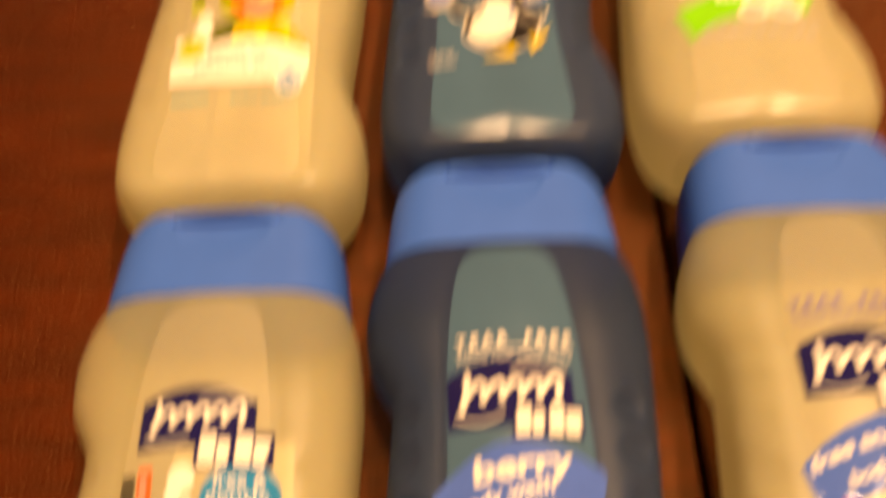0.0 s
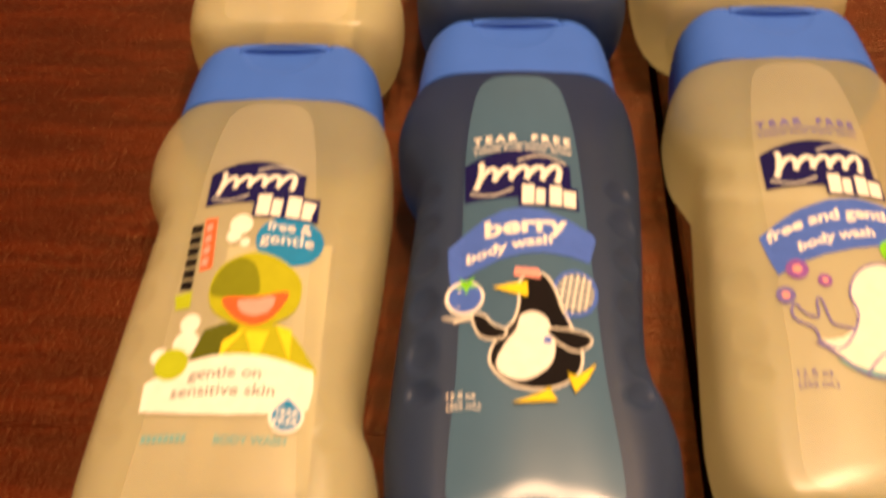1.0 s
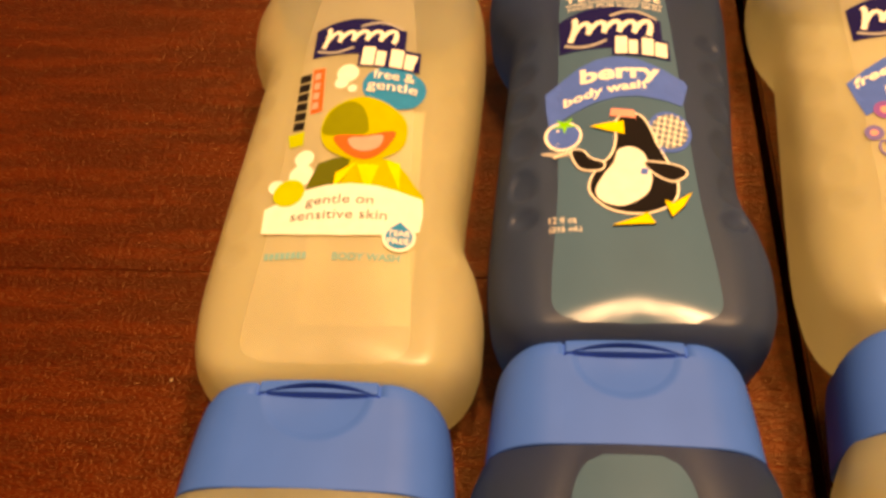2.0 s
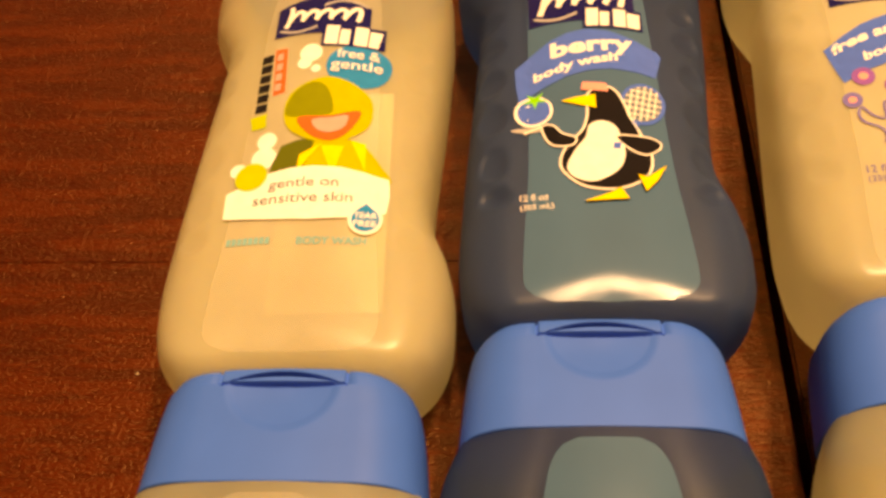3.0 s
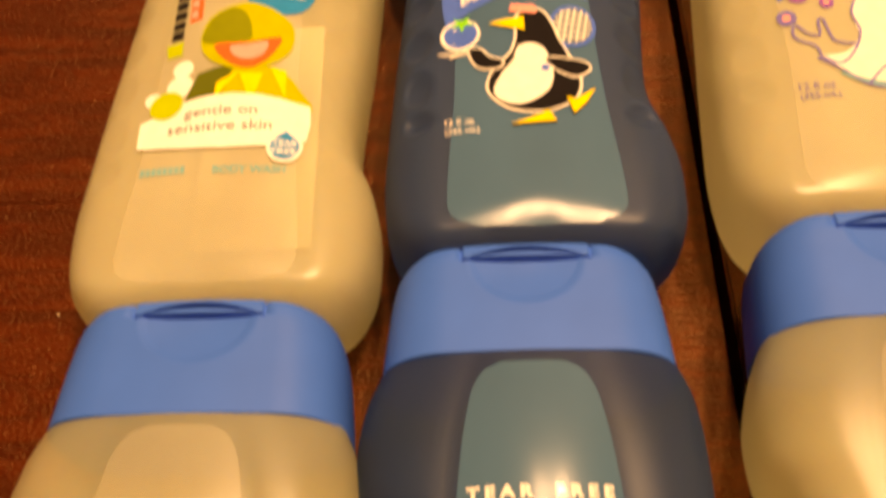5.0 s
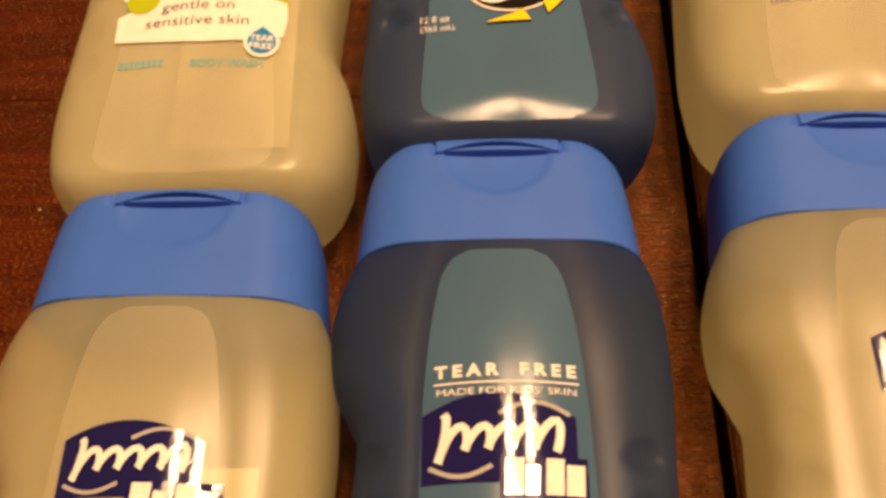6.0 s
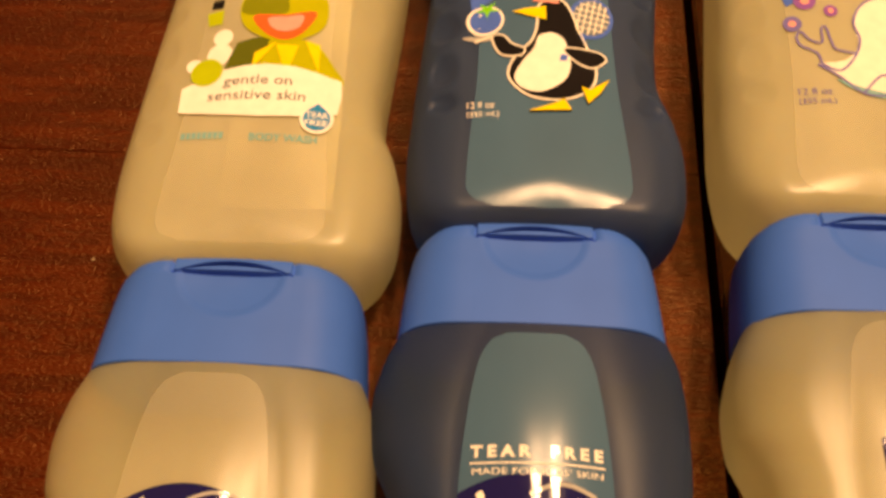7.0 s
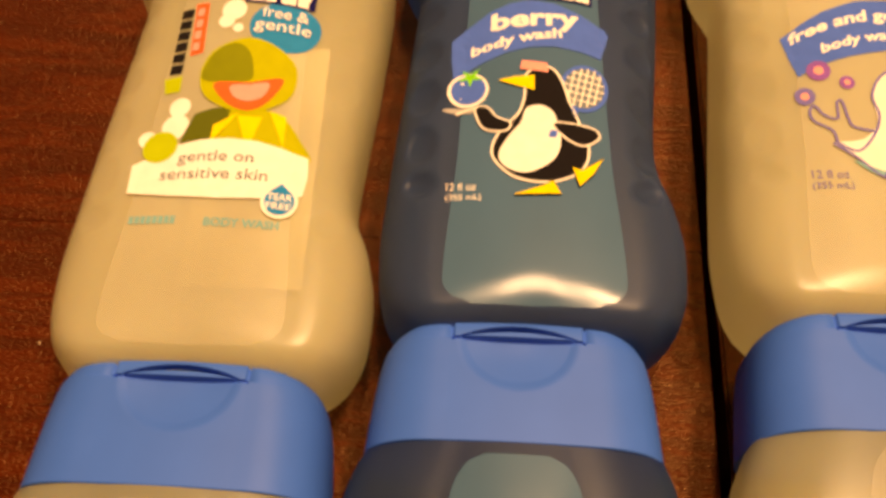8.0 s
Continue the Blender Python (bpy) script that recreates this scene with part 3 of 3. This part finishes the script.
def print_green(bottle):
    """Label of the gentle wash: logo, teal bubble, coloured patches and a white scroll."""
    register(0.0, 0.0001, 0.0122)
    print_logo(bottle, -0.0150, 0.1036, 0.0266, 0.0150, -0.0006, 0.0994, 0.0160, 0.0072)
    bub = part("teal_bubble", shape_bm(oval(0.0097, 0.0916, 0.0088, 0.0081), 3), TEAL, bottle, "teal printed speech bubble")
    part("bubble_lettering", words_bm("free &", 0.0036, 0.0150, 0.0941, 0.0975, 9, bold=0.006), WHITE, bub)
    part("bubble_lettering", words_bm("gentle", 0.0022, 0.0160, 0.0888, 0.0934, 9, bold=0.006), WHITE, bub)
    tag = part("upright_red_bar", shape_bm([(-0.0139, 0.0992), (-0.0105, 0.0990), (-0.0094, 0.0826), (-0.0126, 0.0818)], 3), RED, bottle, "red upright bar with pale marks")
    part("mark", many([bar(-0.0125 + k * -0.0002, -0.0108 + k * -0.0002, 0.0834 + k * 0.0038, 0.0860 + k * 0.0038) for k in range(4)], 4), PINK, tag)
    for k in range(6):
        part("upright_mark", shape_bm(bar(-0.0170 - 0.0001 * k, -0.0138 - 0.0001 * k, 0.0764 + k * 0.0037, 0.0793 + k * 0.0037), 3), BLACK, bottle, "black unreadable bar")
    part("lime_square", shape_bm([(-0.0180, 0.0750), (-0.0134, 0.0756), (-0.0131, 0.0706), (-0.0169, 0.0702)], 3), LIME, bottle)
    for x, s, r in ((-0.0036, 0.0962, 0.0031), (-0.0018, 0.0902, 0.0013), (-0.0121, 0.0657, 0.0026), (-0.0122, 0.0600, 0.0033), (-0.0184, 0.0567, 0.0021), (-0.0050, 0.0925, 0.0020)):
        part("white_dot", shape_bm(oval(x, s, r, r * 1.1), 3), WHITE, bottle)
    art = part("printed_patch", shape_bm([(-0.0104, 0.0530), (-0.0100, 0.0572), (-0.0080, 0.0636), (-0.0040, 0.0652), (0.0030, 0.0660), (0.0040, 0.0530)], 4), DARKGREEN, bottle, "green, yellow and red printed patches")
    part("green_patch", shape_bm(blob([(-0.0020, 0.0530), (0.0000, 0.0600), (0.0010, 0.0650), (0.0100, 0.0652), (0.0138, 0.0628), (0.0175, 0.0575), (0.0203, 0.0515), (0.0100, 0.0505)]), 5), GREEN, art)
    part("green_patch", shape_bm(blob([(-0.0088, 0.0745), (-0.0070, 0.0824), (0.0003, 0.0868), (0.0060, 0.0862), (0.0112, 0.0830), (0.0143, 0.0780), (0.0132, 0.0692), (0.0043, 0.0640), (-0.0055, 0.0676)]), 6), GREEN, art)
    part("olive_patch", shape_bm(blob([(-0.0084, 0.0745), (-0.0066, 0.0815), (-0.0020, 0.0850), (0.0020, 0.0830), (0.0040, 0.0770), (0.0032, 0.0735), (-0.0040, 0.0728)]), 7), OLIVE, art)
    part("red_patch", shape_bm(blob([(-0.0049, 0.0724), (0.0034, 0.0730), (0.0112, 0.0752), (0.0100, 0.0700), (0.0070, 0.0660), (0.0035, 0.0647), (-0.0012, 0.0668)]), 8), RED, art)
    part("pink_patch", shape_bm(blob([(-0.0008, 0.0716), (0.0040, 0.0724), (0.0082, 0.0733), (0.0074, 0.0692), (0.0040, 0.0674), (0.0006, 0.0684)]), 9), PINK, art)
    for a, b, c in (((-0.0030, 0.0600), (0.0025, 0.0640), (-0.0032, 0.0545)), ((0.0022, 0.0630), (0.0080, 0.0630), (0.0058, 0.0529)), ((0.0095, 0.0649), (0.0135, 0.0640), (0.0138, 0.0550))):
        part("yellow_patch", shape_bm([a, b, c], 8), YELLOW, art)
    scroll = part("white_scroll", shape_bm([(-0.0203, 0.0490), (-0.0160, 0.0516), (-0.0109, 0.0543), (-0.0050, 0.0558), (0.0010, 0.0564), (0.0080, 0.0560), (0.0140, 0.0546), (0.0200, 0.0526),
                                            (0.0204, 0.0470), (0.0198, 0.0420), (0.0110, 0.0406), (0.0012, 0.0400), (-0.0100, 0.0404), (-0.0200, 0.0414)], 9), WHITE, bottle, "white printed scroll")
    part("scroll_lettering", words_bm("gentle on", -0.0096, 0.0077, 0.0486, 0.0524, 11, 0.0004, 0.0003), INKGREY, scroll)
    part("scroll_lettering", words_bm("sensitive skin", -0.0130, 0.0115, 0.0448, 0.0478, 11, 0.0003, 0.0003), INKGREY, scroll)
    part("lime_badge", shape_bm(oval(-0.0146, 0.0539, 0.0042, 0.0044), 11), LIME, bottle, "round lime badge")
    edge = [(0.0150, 0.0460)] + [(0.0150 + 0.0042 * math.cos(t), 0.0400 + 0.0044 * math.sin(t)) for t in (radians(50 - 280 * i / 20) for i in range(21))]
    drop = part("drop_edge", shape_bm(edge, 11), WHITE, bottle, "white edged teal drop")
    part("drop", shape_bm([(0.0150 + (x - 0.0150) * 0.80, 0.0402 + (s - 0.0402) * 0.80) for x, s in edge], 13), TEAL, drop)
    part("drop_lettering", words_bm("TEAR", 0.0122, 0.0178, 0.0402, 0.0420, 15, bold=0.02), WHITE, drop)
    part("drop_lettering", words_bm("FREE", 0.0122, 0.0178, 0.0378, 0.0396, 15, bold=0.02), WHITE, drop)
    part("small_lettering", many(text_bars(-0.0181, -0.0072, 0.0334, 0.0354, 8), 2), PALETEAL, bottle)
    part("small_lettering", words_bm("BODY WASH", -0.0010, 0.0156, 0.0329, 0.0352, 2, bold=0.03), PALETEAL, bottle)


def print_party(bottle):
    """Label with a green wave and coloured patches above it."""
    register(0.0, 0.0038, 0.0)
    print_logo(bottle, -0.0140, 0.1045, 0.0300, 0.0145, 0.0012, 0.1015, 0.0150, 0.0060)
    wave = part("green_wave", shape_bm([(-0.0257, 0.0447), (-0.0219, 0.0331), (-0.0160, 0.0378), (-0.0098, 0.0402), (0.0020, 0.0425), (0.0146, 0.0434), (0.0170, 0.0530), (0.0191, 0.0616), (0.0070, 0.0590), (-0.0049, 0.0552), (-0.0150, 0.0500)], 3), LEAF, bottle, "green printed wave")
    part("wave_lettering", many(text_bars(-0.0120, 0.0120, 0.0490, 0.0525, 10), 4), PALE, wave)
    part("wave_lettering", many(text_bars(-0.0040, 0.0110, 0.0455, 0.0478, 7), 4), PALE, wave)
    part("foot_lettering", many(text_bars(-0.0187, 0.0157, 0.0336, 0.0360, 9), 3), GREY, bottle)
    art = part("printed_patch", shape_bm(blob([(-0.0246, 0.0729), (-0.0150, 0.0760), (0.0000, 0.0850), (0.0110, 0.0950), (0.0180, 0.0900), (0.0185, 0.0720), (0.0100, 0.0650), (-0.0050, 0.0600), (-0.0216, 0.0600)]), 3), YELLOW, bottle, "yellow, red, blue and white printed patches")
    part("red_patch", shape_bm(blob([(-0.0230, 0.0835), (-0.0230, 0.0930), (-0.0150, 0.0985), (-0.0051, 0.0995), (-0.0070, 0.0900), (-0.0100, 0.0840)]), 5), RED, art)
    part("pale_patch", shape_bm(oval(-0.0210, 0.0792, 0.0046, 0.0042), 6), WHITE, art)
    part("pale_patch", shape_bm(blob([(-0.0160, 0.0830), (-0.0120, 0.0900), (-0.0030, 0.0955), (0.0000, 0.0820), (-0.0020, 0.0720), (-0.0120, 0.0740)]), 6), WHITE, art)
    part("blue_patch", shape_bm(blob([(-0.0052, 0.0886), (0.0030, 0.0950), (0.0118, 0.0913), (0.0110, 0.0800), (0.0047, 0.0741), (-0.0030, 0.0790)]), 7), SKY, art)
    part("tan_patch", shape_bm(oval(0.0040, 0.0790, 0.0045, 0.0026, 15), 8), SKIN, art)
    part("blue_patch", shape_bm(oval(0.0140, 0.0680, 0.0052, 0.0044), 7), SKY, art)
    part("pale_plate", shape_bm([(-0.0226, 0.0522), (0.0085, 0.0630), (0.0095, 0.0690), (-0.0060, 0.0680), (-0.0215, 0.0610)], 8), PALE, art)
    part("violet_bars", many([bar(-0.0205 + 0.0034 * k, -0.0182 + 0.0034 * k, 0.0545 + 0.0011 * k, 0.0595 + 0.0009 * k) for k in range(8)], 10), VIOLET, art)
    for x in (-0.0020, 0.0078):
        dot = part("pale_oval", shape_bm(oval(x, 0.0438, 0.0050, 0.0034), 5), PALE, bottle)
        part("grey_core", shape_bm(oval(x, 0.0438, 0.0030, 0.0020), 7), GREY, dot)


def print_dark(bottle):
    """A navy logo over lines of small dark print."""
    register(0.0, 0.0, 0.0)
    print_logo(bottle, -0.0102, 0.1045, 0.0300, 0.0145, 0.0050, 0.1015, 0.0150, 0.0060)
    for k in range(3):
        part("small_lettering", many(text_bars(-0.0105, 0.0150, 0.0960 - 0.0045 * k, 0.0985 - 0.0045 * k, 9 + k), 2), INKGREY, bottle)


# ---- the bottles ----


def bottle(label, plastic, panel, printing, back=False):
    base = new("shampoo_bottle")
    tagged(base, label, "bottle", "bottles lying in rows on the table")
    part("body", body_bm(0.0018 if plastic == BLUE else 0.0006), plastic, base)
    part("cap", cap_bm(), CAP, base, "periwinkle blue flip-top cap")
    part("front_panel", panel_bm(0.0052, 0.1435, 0.0003, 0.00005, 0.006), panel, base, "paler flat front panel")
    if back:
        part("back_label", box_bm(-0.0180, 0.0150, 0.040, 0.122, 0.0024, 0.0026), PAPER, base, "cream label seen through the back")
    printing(base)
    return base


def lay(ob, x, y, turn):
    ob.matrix_basis = pose(x, y, 0.0, 0, 0, turn)
    return ob


a = bottle("clear milky body wash bottle, green print, lying on wooden table", CLEAR, PANEL_CLEAR, print_green, True)
lay(a, -0.0696, 0.0195, 1.1)
copy_thing(a, pose(-0.0693, -0.1512, 0, 0, 0, 0.3))
copy_thing(a, pose(-0.0737, 0.1945, 0, 0, 0, 0.5))
b = bottle("translucent blue berry body wash bottle lying on wooden table", BLUE, PANEL_BLUE, print_berry)
lay(b, 0.0029, 0.0325, 0.9)
copy_thing(b, pose(0.0006, -0.1385, 0, 0, 0, 0.3))
copy_thing(b, pose(0.0022, 0.2085, 0, 0, 0, 0.3))
c = bottle("clear milky body wash bottle, violet print, lying on wooden table", CLEAR, PANEL_CLEAR, print_violet)
lay(c, 0.0828, 0.0395, 0.0)
d = bottle("clear milky bottle, green wave print, lying on wooden table", CLEAR, PANEL_CLEAR, print_party)
lay(d, 0.0772, 0.2135, 0.0)
e = bottle("clear milky bottle, navy logo, dark print, lying on wooden table", CLEAR, PANEL_CLEAR, print_dark)
lay(e, 0.0814, -0.1318, 0.0)

# ---- table and room ----
table = new("wooden_table")
tagged(table, "dark cherry stained wooden table of wide glossy boards", "table")
SEAM_X, SEAM_Y, TX, TY0, TY1 = 0.0520, 0.0785, 0.48, -0.62, 0.78
part("board", box_bm(-TX, SEAM_X - 0.0015, SEAM_Y + 0.00006, TY1, -0.024, 0.0, 0.00025), WOOD, table)
part("board", box_bm(-TX, SEAM_X - 0.0015, TY0, SEAM_Y - 0.00006, -0.024, 0.0, 0.00025), WOOD, table)
part("board", box_bm(SEAM_X + 0.0017, TX, TY0, TY1, -0.024, 0.0, 0.0008), WOOD, table)
part("underlay", box_bm(-TX + 0.01, TX - 0.01, TY0 + 0.01, TY1 - 0.01, -0.034, -0.0245), GAP, table)
for x in (-TX + 0.06, TX - 0.06):
    for y in (TY0 + 0.06, TY1 - 0.06):
        part("leg", box_bm(x - 0.03, x + 0.03, y - 0.03, y + 0.03, -0.75, -0.034, 0.004), WOOD, table)
FX, FY0, FY1, FZ, CZ = 1.9, -1.9, 2.1, -0.75, 1.75


def structure(name, bm, mat, label, category):
    me = bpy.data.meshes.new(name)
    bm.to_mesh(me)
    bm.free()
    me.materials.append(mat)
    return tagged(new(name, me), label, category, kind="structure")


structure("floor", box_bm(-FX, FX, FY0, FY1, FZ - 0.1, FZ), CARPET, "brown carpeted floor below the table", "floor")
structure("ceiling", box_bm(-FX, FX, FY0, FY1, CZ, CZ + 0.1), CEIL, "plain pale painted ceiling", "ceiling")
structure("wall_north", box_bm(-FX, FX, FY1, FY1 + 0.1, FZ, CZ), PAINT, "plain tan painted wall", "wall")
structure("wall_south", box_bm(-FX, FX, FY0 - 0.1, FY0, FZ, CZ), PAINT, "plain tan painted wall", "wall")
structure("wall_east", box_bm(FX, FX + 0.1, FY0, FY1, FZ, CZ), PAINT, "plain tan painted wall", "wall")
structure("wall_west", box_bm(-FX - 0.1, -FX, FY0, FY1, FZ, CZ), PAINT, "plain tan painted wall", "wall")


CRUMB = plain("crumb_tan", (0.42, 0.32, 0.18), 0.8)


def crumb(x, y, long, turn):
    """A tiny pale crumb."""
    bm = bmesh.new()
    bmesh.ops.create_icosphere(bm, subdivisions=2, radius=1)
    for v in bm.verts:
        k = 1 + 0.25 * noise.noise(v.co * 2 + Vector((x, y, 0)) * 50)
        v.co = Vector((v.co.x * long * 0.35 * k, v.co.y * long * 0.5 * k, (v.co.z + 0.9) * 0.00016))
    me = bpy.data.meshes.new("crumb")
    bm.to_mesh(me)
    bm.free()
    me.materials.append(CRUMB)
    ob = tagged(new("crumb", me), "tiny pale crumb on the dark wooden table", "crumb")
    ob.matrix_basis = pose(x, y, 0.0, 0, 0, turn)


crumb(-0.1210, 0.0420, 0.0010, -20)
crumb(0.0385, 0.0970, 0.0008, 30)
